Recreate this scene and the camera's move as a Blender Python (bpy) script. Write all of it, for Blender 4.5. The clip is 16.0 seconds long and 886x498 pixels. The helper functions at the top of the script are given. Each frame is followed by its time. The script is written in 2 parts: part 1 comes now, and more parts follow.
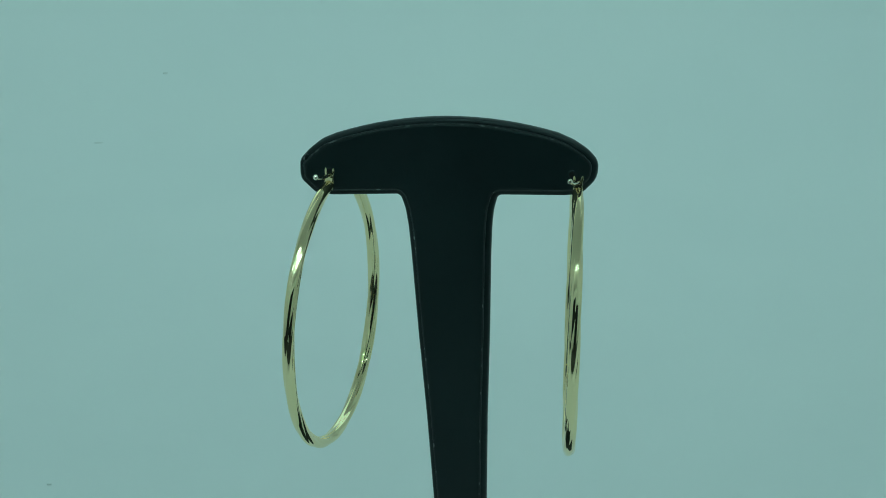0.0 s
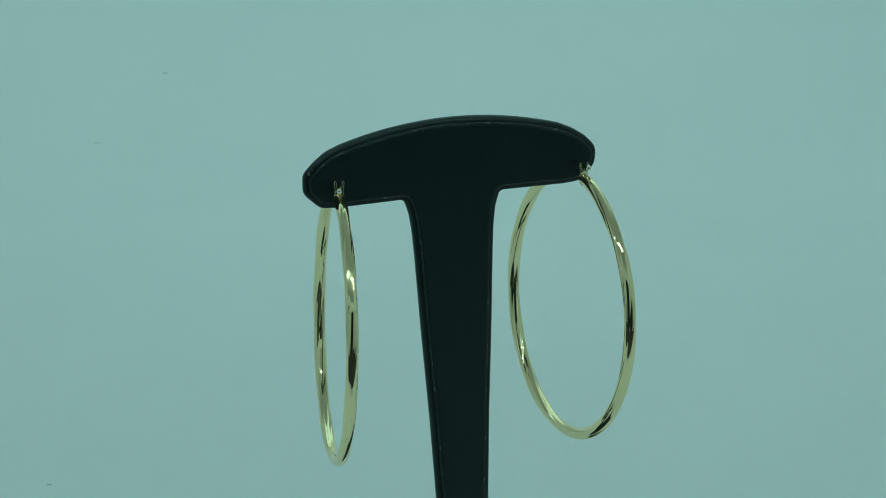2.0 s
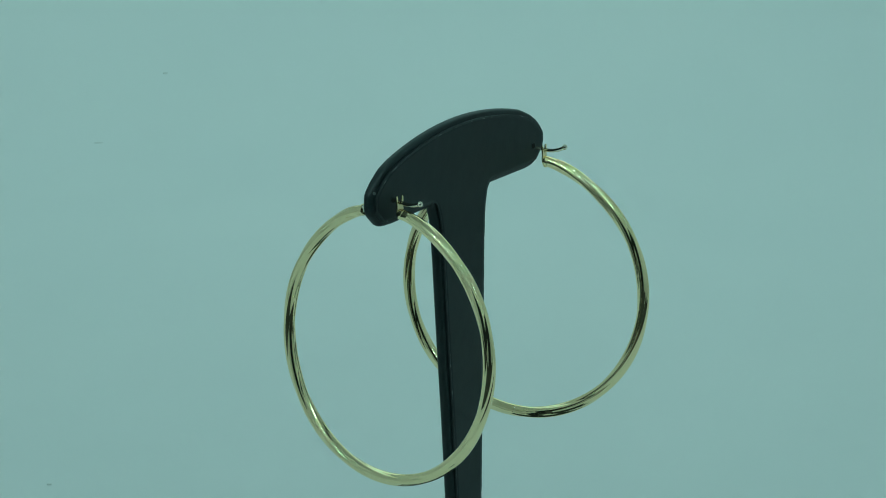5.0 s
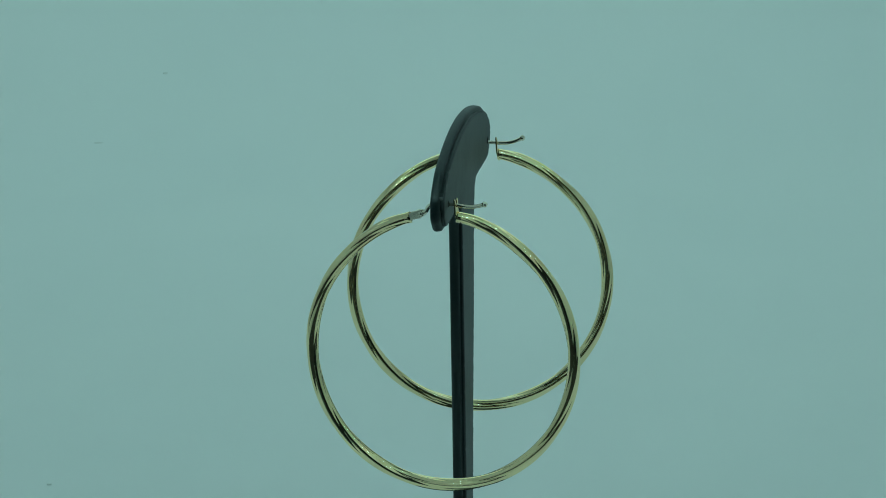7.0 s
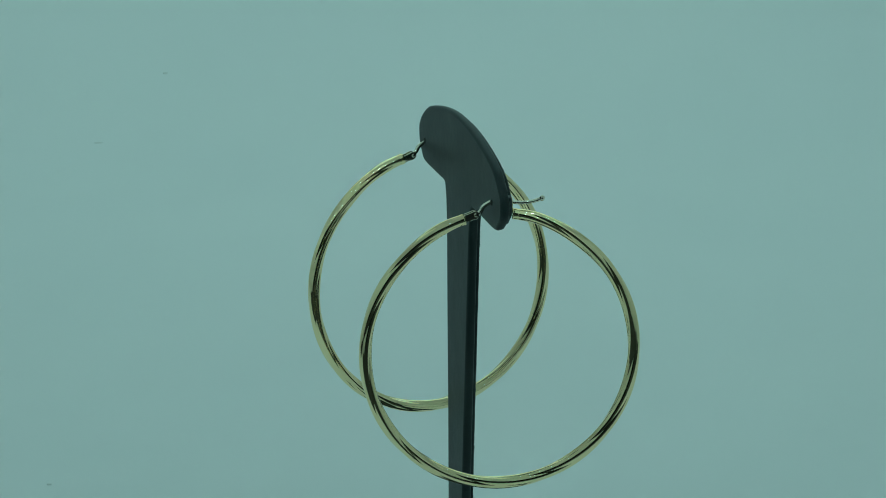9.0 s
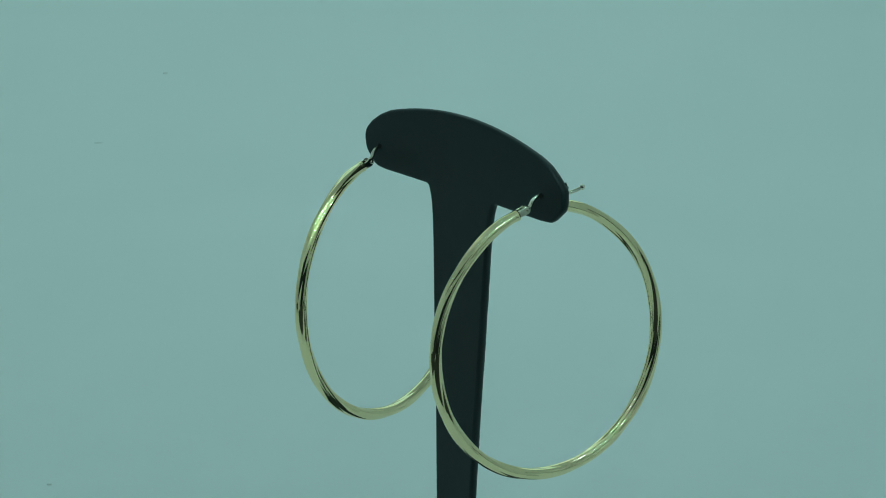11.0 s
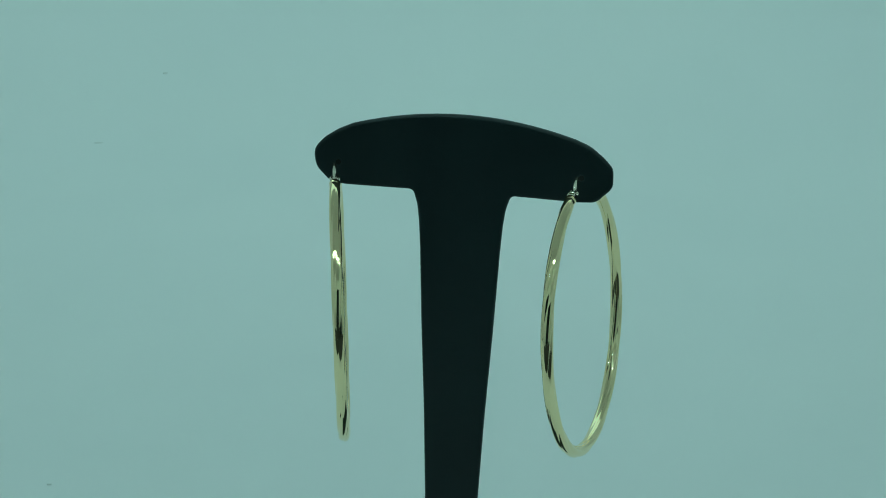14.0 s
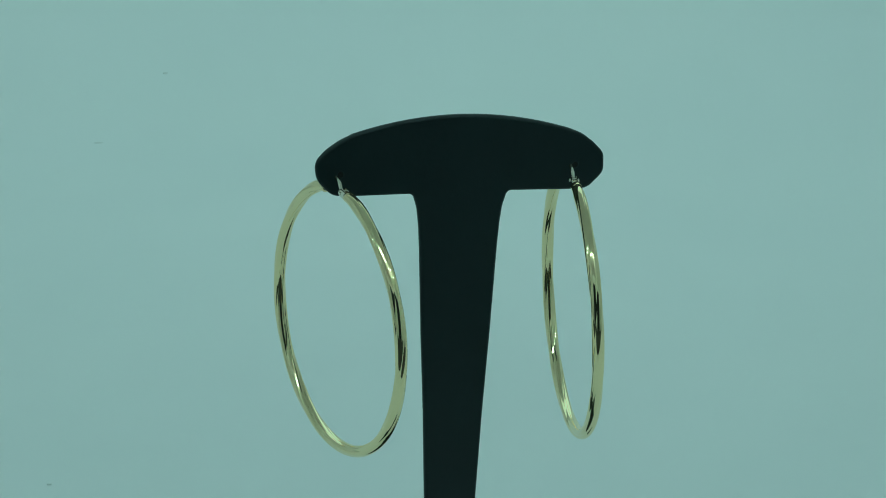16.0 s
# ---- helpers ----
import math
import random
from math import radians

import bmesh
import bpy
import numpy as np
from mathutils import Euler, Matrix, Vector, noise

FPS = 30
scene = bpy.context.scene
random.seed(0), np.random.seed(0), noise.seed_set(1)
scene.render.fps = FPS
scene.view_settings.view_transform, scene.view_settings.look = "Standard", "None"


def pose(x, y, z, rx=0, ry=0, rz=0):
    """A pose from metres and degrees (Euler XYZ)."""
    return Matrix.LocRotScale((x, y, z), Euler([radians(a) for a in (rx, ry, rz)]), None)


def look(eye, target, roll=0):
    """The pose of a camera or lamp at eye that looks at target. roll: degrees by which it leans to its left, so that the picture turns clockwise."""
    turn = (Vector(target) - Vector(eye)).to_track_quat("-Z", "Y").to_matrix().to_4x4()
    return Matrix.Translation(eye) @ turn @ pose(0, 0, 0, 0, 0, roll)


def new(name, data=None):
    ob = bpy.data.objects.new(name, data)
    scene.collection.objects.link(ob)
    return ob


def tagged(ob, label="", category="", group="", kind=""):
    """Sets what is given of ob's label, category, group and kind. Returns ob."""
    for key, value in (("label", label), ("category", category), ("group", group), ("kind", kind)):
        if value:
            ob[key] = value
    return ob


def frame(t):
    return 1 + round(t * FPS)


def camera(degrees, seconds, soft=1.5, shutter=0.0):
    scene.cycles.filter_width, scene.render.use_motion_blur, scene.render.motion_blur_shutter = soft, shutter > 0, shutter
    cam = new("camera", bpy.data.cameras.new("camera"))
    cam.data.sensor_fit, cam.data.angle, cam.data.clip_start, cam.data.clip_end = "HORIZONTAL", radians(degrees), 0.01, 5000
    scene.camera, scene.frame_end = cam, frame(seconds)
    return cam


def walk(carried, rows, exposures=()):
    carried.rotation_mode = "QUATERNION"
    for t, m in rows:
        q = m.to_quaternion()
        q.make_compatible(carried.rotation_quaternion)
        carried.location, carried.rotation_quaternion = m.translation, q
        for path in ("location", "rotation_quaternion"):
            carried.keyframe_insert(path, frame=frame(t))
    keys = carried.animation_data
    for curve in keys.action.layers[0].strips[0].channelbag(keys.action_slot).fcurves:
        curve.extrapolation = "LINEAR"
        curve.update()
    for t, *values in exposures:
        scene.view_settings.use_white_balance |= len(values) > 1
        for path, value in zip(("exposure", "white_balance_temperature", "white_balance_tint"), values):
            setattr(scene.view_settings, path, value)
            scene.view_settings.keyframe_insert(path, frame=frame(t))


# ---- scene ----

H = 0.110          # height of the posts above the table
SECONDS = 16.0


def turn_at(t):
    """Degrees through which the display has turned at t seconds."""
    s = (t - 8) / 8
    return 93.197 + 99.68 * s - 1.158 * s ** 2 + 8.765 * s ** 3 + 1.393 * s ** 4 - 4.156 * s ** 5


# camera: stands still, a little above the display
EYE = Vector((0.0, -0.71563, 0.16864 + H))
YAW, PITCH = radians(-0.2187), radians(14.590)
AIM = EYE + Vector((math.sin(YAW) * math.cos(PITCH), math.cos(YAW) * math.cos(PITCH), -math.sin(PITCH)))
cam = camera(14.64, SECONDS, soft=0.95)
KELVIN, TINT = 4800, -44
walk(cam, [(0.0, look(EYE, AIM, -0.10)), (SECONDS, look(EYE, AIM, -0.10))],
     exposures=[(0.0, 0.05, KELVIN, TINT), (4.2, 0.05, KELVIN, TINT), (6.5, -0.02, KELVIN, TINT), (7.0, -0.08, KELVIN, TINT), (7.6, -0.08, KELVIN, TINT), (8.3, -0.14, KELVIN, TINT),
                (9.2, -0.12, KELVIN, TINT), (11.5, -0.04, KELVIN, TINT), (12.5, 0.05, KELVIN, TINT), (16.0, 0.05, KELVIN, TINT)])

# light: a white light box in the dark, with LED bars under its roof and an added soft fill lamp
world = bpy.data.worlds.new("room_light")
scene.world = world
world.use_nodes = True
world.node_tree.nodes["Background"].inputs[0].default_value = (0.5, 0.55, 0.6, 1)
world.node_tree.nodes["Background"].inputs[1].default_value = 0.022


def area(name, x, y, z, target, sx, sy, watts):
    data = bpy.data.lights.new(name, "AREA")
    data.color = (1.0, 0.985, 0.97)
    data.shape, data.size, data.size_y, data.energy = "RECTANGLE", sx, sy, watts
    ob = new(name, data)
    ob.matrix_world = look((x, y, z), target)
    return ob


# added fill lamp, no fitting of the box: evens the light on the backdrop
area("backdrop_fill", 0, 0.455, 0.455, (0, 0.455, 0), 0.8, 0.48, 0.715)


# ---- materials ----
def material(name, colour, rough=0.5, metal=0.0, spec=0.5):
    m = bpy.data.materials.new(name)
    m.use_nodes = True
    b = m.node_tree.nodes["Principled BSDF"]
    b.inputs["Base Color"].default_value = (*colour, 1)
    b.inputs["Roughness"].default_value = rough
    b.inputs["Metallic"].default_value = metal
    b.inputs["Specular IOR Level"].default_value = spec
    return m, m.node_tree, b


def noise_node(nt, scale, detail=4, rough=0.55):
    co = nt.nodes.new("ShaderNodeTexCoord")
    n = nt.nodes.new("ShaderNodeTexNoise")
    n.inputs["Scale"].default_value, n.inputs["Detail"].default_value, n.inputs["Roughness"].default_value = scale, detail, rough
    nt.links.new(co.outputs["Object"], n.inputs["Vector"])
    return n


def ramp(nt, src, a, b, lo=0.3, hi=0.7):
    r = nt.nodes.new("ShaderNodeValToRGB")
    r.color_ramp.elements[0].position, r.color_ramp.elements[1].position = lo, hi
    r.color_ramp.elements[0].color, r.color_ramp.elements[1].color = (*a, 1), (*b, 1)
    nt.links.new(src, r.inputs[0])
    return r.outputs[0]


def bump(nt, bsdf, src, strength, distance, before=None):
    n = nt.nodes.new("ShaderNodeBump")
    n.inputs["Strength"].default_value, n.inputs["Distance"].default_value = strength, distance
    nt.links.new(src, n.inputs["Height"])
    if before:
        nt.links.new(before.outputs[0], n.inputs["Normal"])
    nt.links.new(n.outputs[0], bsdf.inputs["Normal"])
    return n


def backdrop_material():
    m, nt, b = material("white_paper", (0.8, 0.8, 0.8), 0.75, 0, 0.25)
    big = noise_node(nt, 5, 3)
    nt.links.new(ramp(nt, big.outputs[0], (0.775, 0.78, 0.785), (0.81, 0.81, 0.805)), b.inputs["Base Color"])
    fine = noise_node(nt, 900, 2)
    bump(nt, b, fine.outputs[0], 0.08, 0.0002)
    return m


def leather_material():
    m, nt, b = material("black_leatherette", (0.008, 0.009, 0.010), 0.46, 0, 0.4)
    big = noise_node(nt, 60, 4)
    nt.links.new(ramp(nt, big.outputs[0], (0.002, 0.0068, 0.0078), (0.004, 0.0115, 0.0125)), b.inputs["Base Color"])
    rough = nt.nodes.new("ShaderNodeMapRange")
    rough.inputs[3].default_value, rough.inputs[4].default_value = 0.38, 0.56
    nt.links.new(big.outputs[0], rough.inputs[0])
    nt.links.new(rough.outputs[0], b.inputs["Roughness"])
    grain = noise_node(nt, 2600, 3)
    first = bump(nt, b, grain.outputs[0], 0.25, 0.0001)
    swell = noise_node(nt, 140, 2)
    bump(nt, b, swell.outputs[0], 0.25, 0.0006, first)
    return m


def gold_material(name, colour, rough):
    m, nt, b = material(name, colour, rough, 1.0)
    n = noise_node(nt, 300, 4)
    r = nt.nodes.new("ShaderNodeMapRange")
    r.inputs[3].default_value, r.inputs[4].default_value = rough * 0.75, rough * 1.3
    nt.links.new(n.outputs[0], r.inputs[0])
    nt.links.new(r.outputs[0], b.inputs["Roughness"])
    return m


PAPER = backdrop_material()
LEATHER = leather_material()
GOLD = gold_material("polished_gold", (0.90, 0.79, 0.47), 0.055)
PALE = gold_material("pale_gold_wire", (0.80, 0.76, 0.63), 0.12)
# lighter than the leatherette: the highlight along the panel's rim is in this colour
LIT_EDGE = material("lit_leatherette_edge", (0.018, 0.022, 0.024), 0.6)[0]
THREAD_GLINT = material("grey_thread_and_glint", (0.13, 0.13, 0.13), 0.8)[0]
BLACK = material("black_hole_shade", (0.004, 0.004, 0.004), 0.9)[0]
DARK = material("dark_room_paint", (0.03, 0.03, 0.03), 0.8)[0]
FABRIC = material("white_tent_cloth", (0.8, 0.8, 0.8), 0.8)[0]
HOUSING = material("white_led_housing", (0.7, 0.7, 0.7), 0.4)[0]
LED, led_tree, led_bsdf = material("lit_led", (0.9, 0.9, 0.9), 0.4)
led_bsdf.inputs["Emission Color"].default_value = (1, 0.985, 0.97, 1)
led_bsdf.inputs["Emission Strength"].default_value = 168


# ---- mesh helpers ----
def part(name, bm, mat, parent=None, label="", smooth=True):
    bmesh.ops.recalc_face_normals(bm, faces=bm.faces)
    me = bpy.data.meshes.new(name)
    bm.to_mesh(me)
    bm.free()
    me.materials.append(mat)
    if smooth:
        me.polygons.foreach_set("use_smooth", [len(p.vertices) == 4 for p in me.polygons])
    ob = new(name, me)
    if parent:
        ob.parent = parent
    if label:
        tagged(ob, label)
    return ob


def box(bm, lo, hi):
    m = Matrix.Translation([(a + b) / 2 for a, b in zip(lo, hi)]) @ Matrix.Diagonal([b - a for a, b in zip(lo, hi)] + [1])
    return bmesh.ops.create_cube(bm, size=1, matrix=m)["verts"]


def bevelled_box(lo, hi, r, seg=2):
    bm = bmesh.new()
    box(bm, lo, hi)
    bmesh.ops.bevel(bm, geom=bm.edges[:], offset=r, segments=seg, affect="EDGES", profile=0.5)
    return bm


def tube(bm, pts, radii, sides=16, normal=None, caps=True):
    """A round tube along points; radii one each."""
    rings = []
    n = len(pts)
    up = Vector(normal) if normal else Vector((0, 1, 0))
    for i, p in enumerate(pts):
        t = (pts[min(i + 1, n - 1)] - pts[max(i - 1, 0)]).normalized()
        a = up.cross(t).normalized()
        b = t.cross(a)
        rings.append([bm.verts.new(p + radii[i] * (math.cos(f) * a + math.sin(f) * b))
                      for f in [2 * math.pi * k / sides for k in range(sides)]])
    for r0, r1 in zip(rings, rings[1:]):
        for k in range(sides):
            bm.faces.new((r0[k], r0[(k + 1) % sides], r1[(k + 1) % sides], r1[k]))
    if caps:
        bm.faces.new(rings[0])
        bm.faces.new(rings[-1])
    return bm


def fillet(corners, default=0.002, step=7):
    """A closed outline from corners (u, w, radius), each rounded."""
    out = []
    n = len(corners)
    for i in range(n):
        p = Vector(corners[i][:2])
        a, b = Vector(corners[i - 1][:2]) - p, Vector(corners[(i + 1) % n][:2]) - p
        r = corners[i][2]
        if r <= 0:
            out.append(p)
            continue
        half = a.angle(b) / 2
        d = min(r / math.tan(half), a.length * 0.48, b.length * 0.48)
        q0, q1 = p + a.normalized() * d, p + b.normalized() * d
        for k in range(step + 1):
            f = k / step
            out.append(q0 * (1 - f) ** 2 + p * 2 * f * (1 - f) + q1 * f ** 2)
    return out


def resample(pts, gap):
    out = []
    n = len(pts)
    for i in range(n):
        a, b = pts[i], pts[(i + 1) % n]
        m = max(1, int((b - a).length / gap))
        out += [a.lerp(b, k / m) for k in range(m)]
    return out


def inset(pts, d):
    """The outline moved inwards by d (anticlockwise outline)."""
    out = []
    n = len(pts)
    for i in range(n):
        t = (pts[(i + 1) % n] - pts[i - 1]).normalized()
        out.append(pts[i] + Vector((-t.y, t.x)) * d)
    return out


# ---- the light box and the room ----
def sweep():
    bm = bmesh.new()
    prof = [(0.05 * k, 0.0) for k in range(-3, 9)]
    r, y0 = 0.30, 0.40
    prof += [(y0 + r * math.sin(a), r - r * math.cos(a)) for a in [radians(6 * k) for k in range(1, 16)]]
    prof += [(y0 + r, 0.38), (y0 + r, 0.455)]
    rows = []
    for y, z in prof:
        rows.append([bm.verts.new((x * 0.1, y, z)) for x in range(-5, 6)])
    for a, b in zip(rows, rows[1:]):
        for k in range(10):
            bm.faces.new((a[k], a[k + 1], b[k + 1], b[k]))
    low = bmesh.ops.extrude_face_region(bm, geom=bm.faces[:])["geom"]
    for v in [g for g in low if isinstance(g, bmesh.types.BMVert)]:
        v.co += Vector((0, 0.003 * min(1, max(0, (v.co.y - 0.4) / 0.3)), -0.003))
    ob = part("backdrop", bm, PAPER)
    return tagged(ob, "pale seamless white paper sweep behind the earring stand", "backdrop", kind="structure")


def plain_wall(name, lo, hi, mat, label):
    bm = bmesh.new()
    box(bm, lo, hi)
    ob = part(name, bm, mat, smooth=False)
    return tagged(ob, label, "wall", kind="structure")


sweep()
plain_wall("wall_west", (-0.512, -0.50, -0.004), (-0.502, 0.74, 0.46), FABRIC, "plain white cloth side wall of a light box")
plain_wall("wall_east", (0.502, -0.50, -0.004), (0.512, 0.74, 0.46), FABRIC, "plain white cloth side wall of a light box")
plain_wall("wall_north", (-0.502, 0.71, -0.004), (0.502, 0.72, 0.46), FABRIC, "plain white cloth rear wall of a light box")
plain_wall("ceiling", (-0.512, -0.512, 0.462), (0.512, 0.74, 0.472), FABRIC, "plain white cloth roof of a light box")
plain_wall("wall_south_west", (-0.512, -0.512, -0.004), (-0.30, -0.502, 0.46), FABRIC, "plain white cloth front panel of a light box")
plain_wall("wall_south_east", (0.30, -0.512, -0.004), (0.512, -0.502, 0.46), FABRIC, "plain white cloth front panel of a light box")
plain_wall("wall_south_top", (-0.30, -0.512, 0.36), (0.30, -0.502, 0.46), FABRIC, "plain white cloth front flap of a light box")
plain_wall("table", (-0.75, -0.95, -0.05), (0.75, 0.85, -0.006), DARK, "dark tabletop under the light box")


def led_bar(y):
    bar = new("led_light_bar")
    bar.location = (0, y, 0.462)
    part("housing", bevelled_box((-0.40, -0.010, -0.012), (0.40, 0.010, 0.0), 0.002), HOUSING, bar, smooth=False)
    chip = None
    for k in range(22):
        if chip is None:
            chip = part("led_chip", bevelled_box((-0.0037, -0.0037, -0.003), (0.0037, 0.0037, 0.0), 0.001), LED, bar, "small lit white LED", False)
            ob = chip
        else:
            ob = new("led_chip", chip.data)
            ob.parent = bar
            tagged(ob, "small lit white LED")
        ob.location = (-0.383 + 0.0365 * k, 0, -0.0115)
    return tagged(bar, "lit LED bar with a row of lamps under the roof", "light", "LED bars of the light box")


led_bar(-0.24)


# ---- specks on the paper ----
SPECK = material("grey_dust", (0.68, 0.68, 0.67), 0.9)[0]


def dust_speck(place, slope, size, stretch, seed):
    rng = random.Random(seed)
    bm = bmesh.new()
    bmesh.ops.create_uvsphere(bm, u_segments=12, v_segments=6, radius=size)
    for v in bm.verts:
        k = 1 + rng.uniform(-0.2, 0.2)
        v.co = Vector((v.co.x * k * stretch, v.co.y * k, v.co.z * 0.12))
    ob = part("dust_speck", bm, SPECK)
    ob.matrix_world = Matrix.Translation(place) @ Matrix.Rotation(slope, 4, "X")
    return tagged(ob, "tiny grey dust speck on the white paper backdrop", "dust speck", "specks on the backdrop")


dust_speck((-0.1057, 0.5173, 0.0241), radians(21), 0.0010, 1.0, 1)
dust_speck((-0.1260, 0.4705, 0.0087), radians(15), 0.0007, 2.6, 2)
dust_speck((-0.1034, 0.1172, 0.0002), 0, 0.0007, 1.0, 3)


# ---- the stand ----
def t_outline():
    top = [(0.001 * u, 0.0117 + 0.000006 * u - 0.0056 * (u / 30) ** 2, 0) for u in range(24, -25, -3)]
    end = [(0.0250, -0.0053, 0.006), (0.0285, -0.0050, 0.004), (0.0319, -0.0017, 0.0045), (0.0325, 0.0022, 0.004), (0.0300, 0.0049, 0.006), (0.0272, 0.0068, 0.008)]
    cut = [(0.0250, -0.0053, 0.006), (0.0288, -0.0050, 0.0032), (0.0324, -0.0015, 0.0030), (0.0323, 0.0027, 0.0028), (0.0300, 0.0050, 0.007), (0.0272, 0.0071, 0.008)]
    stem = [(0.0044, -0.103, 0.0), (0.0059, -0.0725, 0), (0.0067, -0.0545, 0), (0.0078, -0.0362, 0), (0.0087, -0.0179, 0.02), (0.0091, -0.0122, 0.02), (0.0096, -0.0085, 0.006), (0.0106, -0.0053, 0.0014)]
    left = [(-u, w - 0.0005 * max(0, u - 0.010) / 0.022, r) for u, w, r in (stem + cut)[::-1]]
    return resample(fillet(stem + end + top + left), 0.0012)


LEAN = radians(2.0)


def panel(outline, rows):
    """A soft-edged board: rows of (depth y, inset)."""
    bm = bmesh.new()
    rings = []
    for y, d in rows:
        ring = []
        for q in inset(outline, d):
            u, w = q.x, q.y
            ring.append(bm.verts.new((-0.0014 + u * math.cos(LEAN) - w * math.sin(LEAN), y, H + w * math.cos(LEAN) + u * math.sin(LEAN))))
        rings.append(ring)
    n = len(outline)
    for a, b in zip(rings, rings[1:]):
        for k in range(n):
            bm.faces.new((a[k], a[(k + 1) % n], b[(k + 1) % n], b[k]))
    bm.faces.new(rings[0])
    bm.faces.new(rings[-1])
    return bm


def earring_stand():
    stand = new("earring_stand")
    line = t_outline()
    part("back_panel", panel(line, [(-0.0001, 0.0007), (-0.00018, 0.00035), (-0.0004, 0.0001), (-0.0008, 0.0), (-0.0013, 0.00005),
                                    (-0.0018, 0.0002), (-0.0021, 0.00055), (-0.00222, 0.0013)]), LEATHER, stand, "thicker padded black rear panel")
    part("front_panel", panel(line, [(-0.0018, 0.0021), (-0.0019, 0.0015), (-0.0022, 0.0012), (-0.0026, 0.00122), (-0.00285, 0.0015), (-0.0029, 0.0020)]),
         LEATHER, stand, "slightly smaller black front panel")
    # turned cloth edge round the front panel, its lit rim put in as lighter grey, with sparse stitches in it
    rng = random.Random(4)
    seam = inset(line, 0.00135)

    def on_stand(q, y):
        return Vector((-0.0014 + q.x * math.cos(LEAN) - q.y * math.sin(LEAN), y, H + q.y * math.cos(LEAN) + q.x * math.sin(LEAN)))

    bm = bmesh.new()
    rim = [on_stand(q, -0.00272 + rng.uniform(-0.00002, 0.00002)) for q in seam]
    tube(bm, rim, [0.00018 + rng.uniform(-0.00003, 0.00003) for q in rim], 8, (0, 1, 0))
    part("piping", bm, LIT_EDGE, stand, "thin edge of turned cloth, lighter grey for its lit rim")
    bm = bmesh.new()
    k = 0
    while k < len(seam) - 2:
        a, b = seam[k], seam[k + 1]
        if a.y > -0.095 and rng.random() < 0.4:
            q = [on_stand(c, -0.0028) for c in (a, b)]
            size = rng.uniform(0.6, 1.2)
            tube(bm, [q[0], q[0].lerp(q[1], 0.5) + Vector((0, -0.00006, 0)), q[1]], [0.00006 * size, 0.00014 * size, 0.00006 * size], 6)
        k += rng.choice((1, 2, 3, 4, 5))
    part("stitching", bm, THREAD_GLINT, stand, "faint grey seam stitches")
    # small bumps at the ends of the seam, their glints painted in as grey
    for u, w, r in ((-0.0311, 0.0025, 0.00046), (-0.0290, -0.0031, 0.0005), (0.0304, 0.0021, 0.00042)):
        bm = bmesh.new()
        m = Matrix.Translation((-0.0014 + u * math.cos(LEAN) - w * math.sin(LEAN), -0.0022, H + w * math.cos(LEAN) + u * math.sin(LEAN)))
        bmesh.ops.create_uvsphere(bm, u_segments=14, v_segments=9, radius=r * 0.65, matrix=m @ Matrix.Diagonal((0.9, 1.5, 1.2, 1)))
        part("seam_glint", bm, THREAD_GLINT, stand, "small grey bead for a bump and its glint on the seam")
    # cloth gathered in a fold at one end, where the two panels meet
    folds = [Vector(q) for q in ((-0.0303, 0.0034), (-0.0309, 0.0020), (-0.0310, 0.0002), (-0.0303, -0.0018), (-0.0290, -0.0034), (-0.0276, -0.0040))]
    bm = bmesh.new()
    ridge = [on_stand(q, -0.0022) for q in spline(folds, 8)]
    tube(bm, ridge, [0.00038 + 0.00009 * math.sin(0.55 * k) for k in range(len(ridge))], 10, (0, 1, 0))
    part("gathered_fold", bm, LEATHER, stand, "puckered fold of gathered cloth")
    bm = bevelled_box((-0.028, -0.022, 0.0), (0.032, 0.020, 0.008), 0.002, 3)
    part("base", bm, LEATHER, stand, smooth=False)
    for x, z in ((-0.0270, -0.0010), (0.0255, 0.0006)):
        for y, nrm in ((-0.0003, 1), (-0.0027, -1)):
            bm = bmesh.new()
            ring = [Vector((x + 0.0007 * math.cos(f), y, H + z + 0.0008 * math.sin(f))) for f in [2 * math.pi * i / 20 for i in range(21)]]
            tube(bm, ring, [0.00026] * 21, 8, (0, 1, 0), False)
            part("hole_rim", bm, LEATHER, stand, "puckered rim of a pierced hole")
            # black disc paints the shade inside the hole; the panel itself stays whole
            bm = bmesh.new()
            tube(bm, [Vector((x, y, H + z)), Vector((x, y + nrm * 0.00032, H + z))], [0.0006, 0.0006], 16, (0, 0, 1))
            part("hole", bm, BLACK, stand, "black disc for the shade inside a pierced hole", False)
    return tagged(stand, "black leatherette T-shaped earring display stand with stitched edge", "earring stand")


# ---- the earrings ----
RING, WIRE = 0.02832, 0.00130
TURNS, LOBES, OFFSET = -2.55, 4, 0.32


LIFT = 0.0008      # how far the ends of the ring stand up out of the circle


def on_ring(f, rho=RING):
    """A place on the ring, f radians from its top towards the front."""
    off = abs((math.degrees(f) + 180) % 360 - 180)
    k = min(1.0, max(0.0, (46 - off) / 36))
    rho += LIFT * k * k * (3 - 2 * k) * (rho < 0.5)
    return Vector((rho * math.sin(f), 0, rho * math.cos(f)))


def lobe(b, flat):
    """Radius of the fluted tube, b radians round it: rounded lobes that meet in creases."""
    span = 2 * math.pi / LOBES
    b = (b + span / 2) % span - span / 2
    d = OFFSET * flat
    return d * math.cos(b) + math.sqrt((1 - d) ** 2 - (d * math.sin(b)) ** 2)


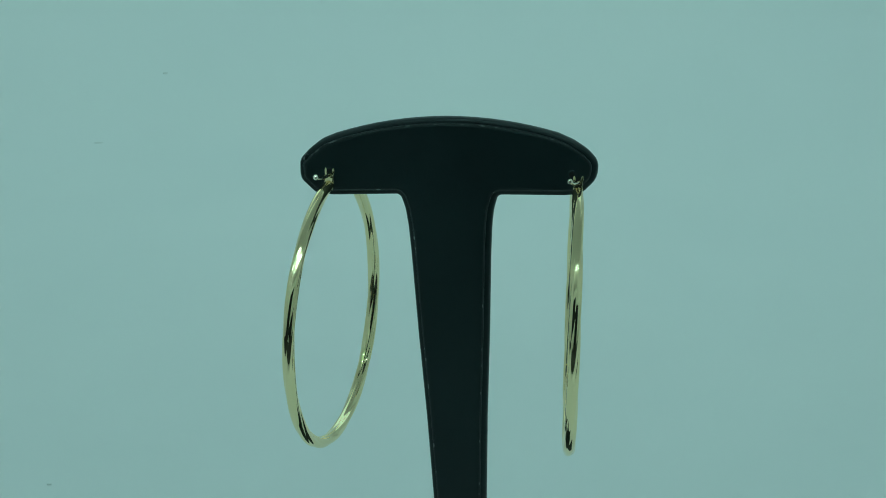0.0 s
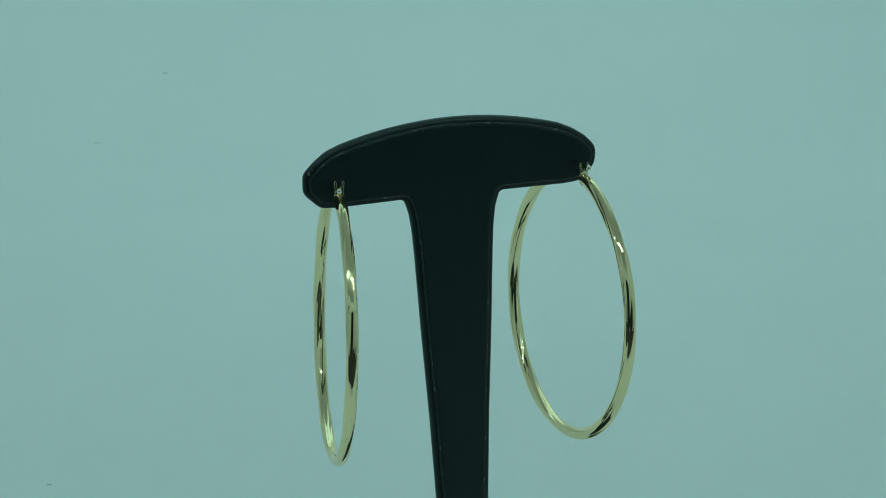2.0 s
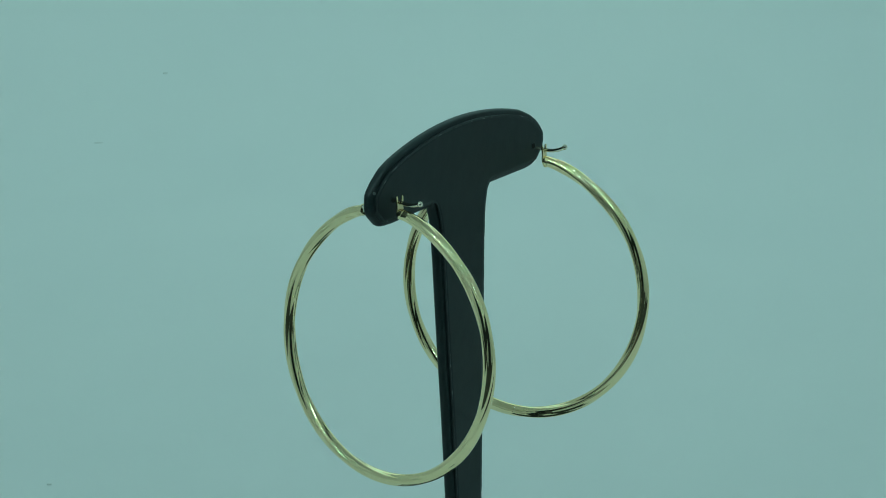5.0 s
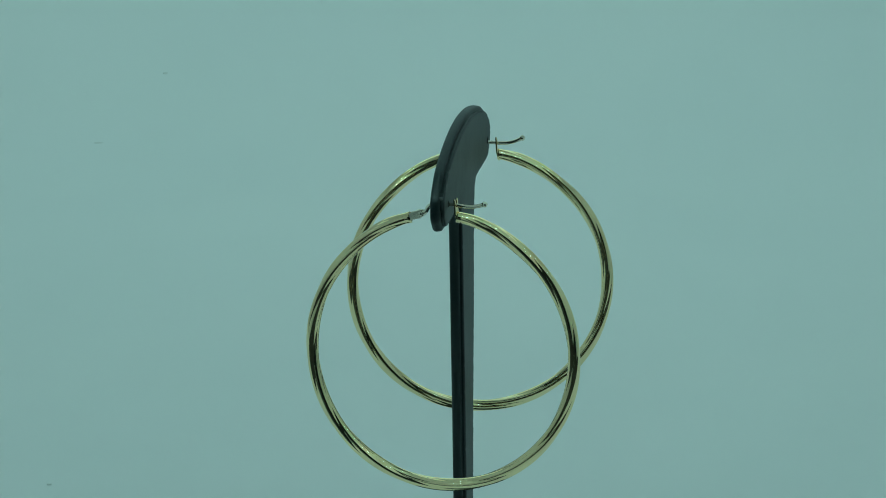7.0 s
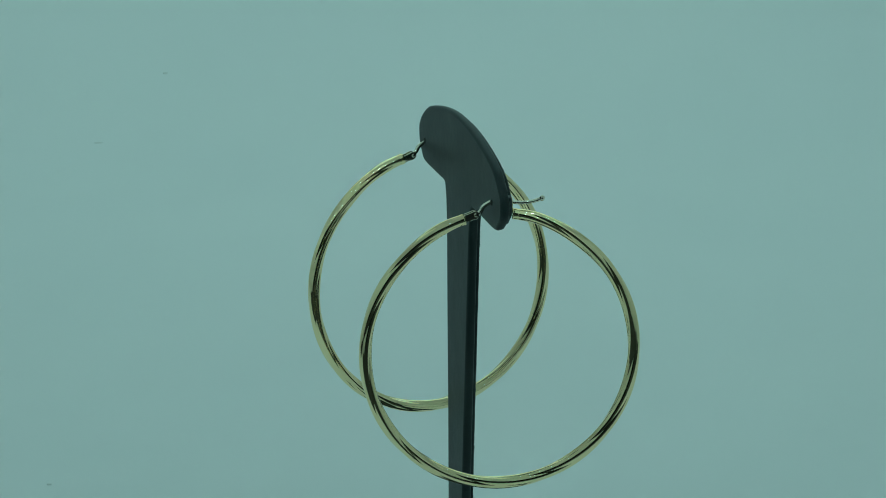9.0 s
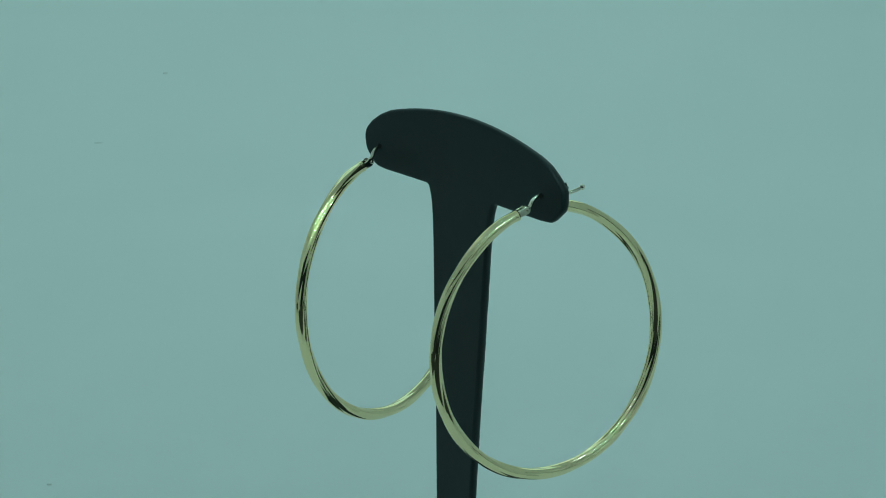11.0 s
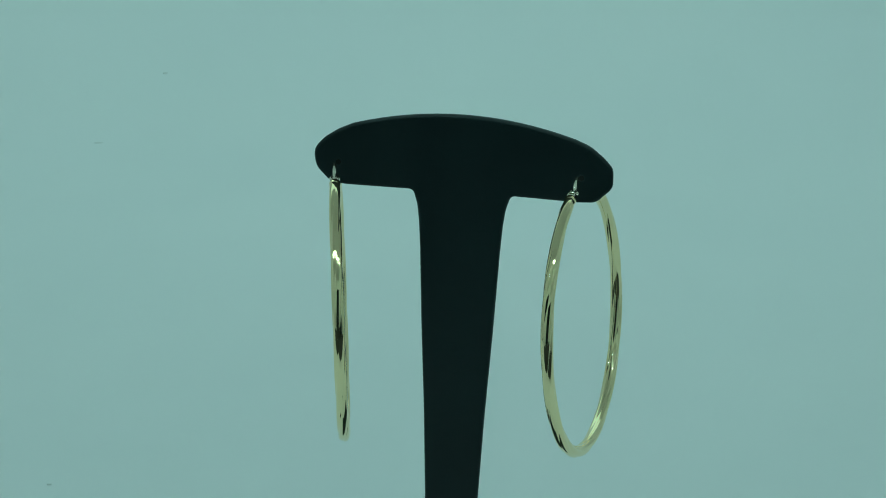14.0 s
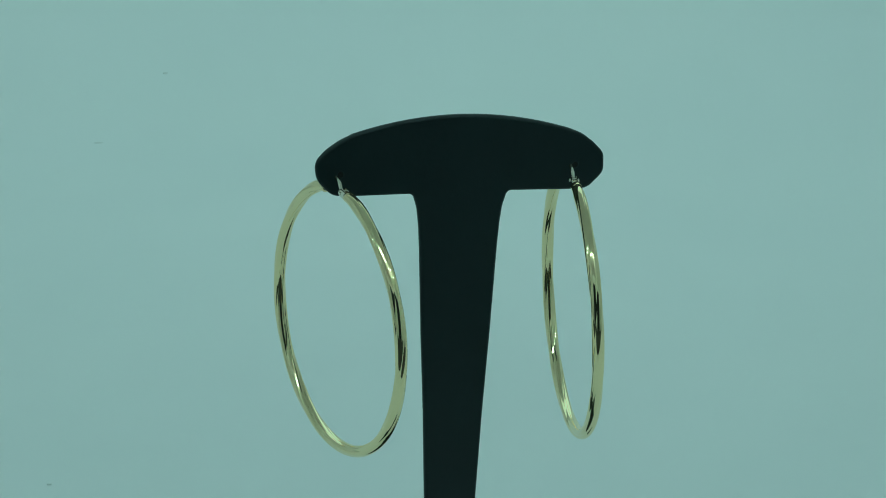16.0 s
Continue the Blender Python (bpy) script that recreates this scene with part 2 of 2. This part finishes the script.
def twisted_hoop(valley):
    """A four-lobed tube twisted along the ring; one crease faces sideways at valley degrees."""
    bm = bmesh.new()
    f0, f1, n, sides = radians(10.6), radians(349.4), 480, 72
    shift = math.pi / LOBES + 0.5 * math.pi + 2 * math.pi * TURNS * (radians(valley) - f0) / (f1 - f0)
    rings = []
    for i in range(n + 1):
        s = i / n
        f = f0 + (f1 - f0) * s
        c, out = on_ring(f), on_ring(f, 1.0)
        ease = min(1.0, min(s, 1 - s) / 0.025)
        rad = WIRE * (0.86 + 0.17 * ease)
        ring = []
        for k in range(sides):
            b = 2 * math.pi * k / sides
            a = b + 2 * math.pi * TURNS * s - shift
            r = rad * lobe(b, ease)
            ring.append(bm.verts.new(c + r * (math.cos(a) * out + math.sin(a) * Vector((0, 1, 0)))))
        rings.append(ring)
    for a, b in zip(rings, rings[1:]):
        for k in range(sides):
            bm.faces.new((a[k], a[(k + 1) % sides], b[(k + 1) % sides], b[k]))
    bm.faces.new(rings[0])
    bm.faces.new(rings[-1])
    return bm


def spline(points, steps=8):
    out = []
    p = [points[0]] + points + [points[-1]]
    for i in range(1, len(p) - 2):
        for k in range(steps):
            t = k / steps
            out.append(0.5 * ((2 * p[i]) + (p[i + 1] - p[i - 1]) * t + (2 * p[i - 1] - 5 * p[i] + 4 * p[i + 1] - p[i + 2]) * t * t
                              + (3 * p[i] - p[i - 1] - 3 * p[i + 1] + p[i + 2]) * t ** 3))
    return out + [points[-1]]


def hoop_earring(label, valley, bend, rise, reach):
    """bend, rise, reach: how far the free end of the post stands out sideways, up and forwards."""
    ear = new("hoop_earring")
    part("hoop", twisted_hoop(valley), GOLD, ear, "twisted polished gold tube")
    # sleeves that close both ends of the tube
    for a, flare in ((10.9, 1.0), (-10.9, 1.04)):
        bm = bmesh.new()
        sign = 1 if a > 0 else -1
        fs = [radians(a - sign * d) for d in (1.0, 0.9, 0.2, -0.9, -1.6)]
        tube(bm, [on_ring(f) for f in fs], [0.00105 * flare, 0.00118 * flare, 0.00118 * flare, 0.00117, 0.00114], 24)
        part("end_cap", bm, GOLD, ear, "smooth gold end cap")
    # thin upright plate closing the tube, with a notch between two prongs that holds the wire
    half = [(0.0, 0.02730), (0.00055, 0.02743), (0.00098, 0.0278), (0.00115, 0.0285), (0.00102, 0.0294), (0.00088, 0.0301),
            (0.00094, 0.0307), (0.00106, 0.0314), (0.00108, 0.0319), (0.00098, 0.0323), (0.00078, 0.03235), (0.00062, 0.0320),
            (0.00056, 0.0314), (0.00046, 0.0309), (0.00026, 0.0306), (0.0, 0.0305)]
    outline = [Vector(q) for q in half] + [Vector((-y, z)) for y, z in half[-2:0:-1]]
    bm = bmesh.new()
    rings = [[bm.verts.new((0.00505 - 0.19 * (min(q.y, 0.0295) - 0.0286) + dx, q.x, q.y)) for q in inset(outline, d)]
             for dx, d in ((-0.0002, 0.00008), (-0.00014, 0.0), (0.00014, 0.0), (0.0002, 0.00008))]
    for r0, r1 in zip(rings, rings[1:]):
        for k in range(len(outline)):
            bm.faces.new((r0[k], r0[(k + 1) % len(outline)], r1[(k + 1) % len(outline)], r1[k]))
    bm.faces.new(rings[0])
    bm.faces.new(rings[-1])
    part("latch", bm, GOLD, ear, "upright notched gold catch plate")
    # hinge: two cheeks and a pin
    for y in (-0.00085, 0.00045):
        bm = bmesh.new()
        side = [(-0.0052, 0.0279), (-0.0034, 0.0283), (-0.0026, 0.0284), (-0.0021, 0.0289), (-0.0020, 0.0295), (-0.0024, 0.0300), (-0.0032, 0.0301), (-0.0040, 0.0298), (-0.0052, 0.0295)]
        rings = [[bm.verts.new((-0.0034 + (x + 0.0034) * k, y + dy, 0.0291 + (z - 0.0291) * k)) for x, z in side] for dy, k in ((0, 0.88), (0.0001, 1), (0.0003, 1), (0.0004, 0.88))]
        for r0, r1 in zip(rings, rings[1:]):
            for k in range(len(side)):
                bm.faces.new((r0[k], r0[(k + 1) % len(side)], r1[(k + 1) % len(side)], r1[k]))
        bm.faces.new(rings[0])
        bm.faces.new(rings[-1])
        part("hinge_cheek", bm, PALE, ear, "small hinge cheek")
    bm = bmesh.new()
    tube(bm, [Vector((-0.0028, y, 0.0293)) for y in (-0.00115, -0.001, 0.001, 0.00115)], [0.0002, 0.00042, 0.00042, 0.0002], 14, (0, 0, 1))
    part("hinge_pin", bm, PALE, ear, "round rivet head")
    # the arched wire
    bm = bmesh.new()
    free = lambda x: max(0.0, x - 0.0051) / 0.0062
    pts = [Vector((min(x, 0.0051) + reach * free(x), -bend * free(x), z + rise * free(x))) for x, z in ((-0.0029, 0.0292), (-0.0017, 0.0300), (-0.0010, 0.0310), (0.0003, 0.0317), (0.0014, 0.0318), (0.0034, 0.0315),
                                          (0.0051, 0.0313), (0.0070, 0.0310), (0.0086, 0.0310), (0.0100, 0.0312), (0.0111, 0.0315))]
    line = spline(pts)
    tube(bm, line, [0.00050 - 0.00010 * min(1, i / 36) for i in range(len(line))], 14)
    wire = part("post", bm, PALE, ear, "arched pale gold wire post")
    bm = bmesh.new()
    bmesh.ops.create_uvsphere(bm, u_segments=16, v_segments=10, radius=0.00060, matrix=Matrix.Translation((0.0051 + reach, -bend, 0.03155 + rise)))
    part("tip", bm, PALE, wire, "tiny ball tip")
    for piece in ear.children:
        if piece.name.split(".")[0] not in ("hoop", "end_cap"):
            piece.location.z = -0.00015 if piece.name.startswith("post") else 0.00015 - 0.3 * rise
    return tagged(ear, label, "earring", "pair of hoop earrings")


stand = earring_stand()
HOOP_LABEL = "yellow gold twisted hoop earring hanging by its post from the stand"
earring_a = hoop_earring(HOOP_LABEL, 93.5, 0.0008, 0.0, 0.0062)
earring_b = hoop_earring(HOOP_LABEL, 107.3, 0.0018, 0.0009, 0.0055)
# place on the stand: centre, turn of the hoop's plane, lean, roll within its plane
HANG = ((earring_a, (-0.02742, -0.00169, -0.03267), -7.02, -1.99, -4.19), (earring_b, (0.02544, -0.00097, -0.03154), 10.28, -2.0, -1.75))


def hung(place, azimuth, lean, roll):
    """The earring's pose on the stand: its x axis points to the stand's front."""
    n = Vector((math.cos(radians(azimuth)) * math.cos(radians(lean)), math.sin(radians(azimuth)) * math.cos(radians(lean)), math.sin(radians(lean))))
    front = Vector((math.sin(radians(azimuth)), -math.cos(radians(azimuth)), 0))
    up = n.cross(front) * -1 if n.cross(front).z < 0 else n.cross(front)
    side = up.cross(front)
    m = Matrix((front, side, up)).transposed().to_4x4()
    return Matrix.Translation(Vector(place) + Vector((0, 0, H))) @ m @ pose(0, 0, 0, 0, roll, 0)


# slight sway of the loosely hung hoops: seconds, then turn, lean and swing of each, in degrees
SWAY = ((0.0, 0.83, 0.84, -0.56, -0.99, 0.42, -1.22), (1.5, 0.46, 0.67, -0.36, -1.33, 0.59, -0.63), (3.0, 0.41, 0.24, -0.23, -1.11, -0.32, -0.58),
        (4.0, 0.36, -0.04, -0.21, -0.92, -0.69, -0.36), (6.5, 0.21, -0.62, -0.14, -0.28, -0.81, 0.75), (8.0, 0.11, -0.83, 0.21, 0.24, -0.69, 0.37),
        (9.0, -0.06, -0.85, 0.29, 0.52, -0.5, 0.33), (11.5, 0.04, -0.24, 0.0, 0.79, -0.03, 0.32), (13.0, -0.01, 0.14, 0.22, 1.16, 0.35, 0.37),
        (14.5, -0.96, 0.2, 0.39, 0.79, 0.47, 0.18), (16.0, -1.37, 0.38, 0.31, 1.09, 1.04, 0.1))


def sway(t, column):
    return float(np.interp(t, [row[0] for row in SWAY], [row[column] for row in SWAY]))


def swayed(place, azimuth, lean, roll, turn, tip, swing):
    """The hung pose, turned and tipped about the post."""
    post = Vector((place[0], place[1], H - 0.0005))
    axis = Vector((math.sin(radians(azimuth)), -math.cos(radians(azimuth)), 0))
    side = Vector((math.cos(radians(azimuth)), math.sin(radians(azimuth)), 0))
    m = Matrix.Rotation(radians(turn), 4, "Z") @ Matrix.Rotation(radians(tip), 4, axis) @ Matrix.Rotation(radians(-swing), 4, side)
    return Matrix.Translation(post) @ m @ Matrix.Translation(-post) @ hung(place, azimuth, lean, roll)


def motions():
    times = [0.25 * k for k in range(65)]
    walk(stand, [(t, pose(0, 0, 0, 0, 0, turn_at(t))) for t in times])
    for n, (ear, place, azimuth, lean, roll) in enumerate(HANG):
        walk(ear, [(t, pose(0, 0, 0, 0, 0, turn_at(t)) @ swayed(place, azimuth, lean, roll, *[sway(t, 3 * n + k) for k in (1, 2, 3)])) for t in times])


motions()
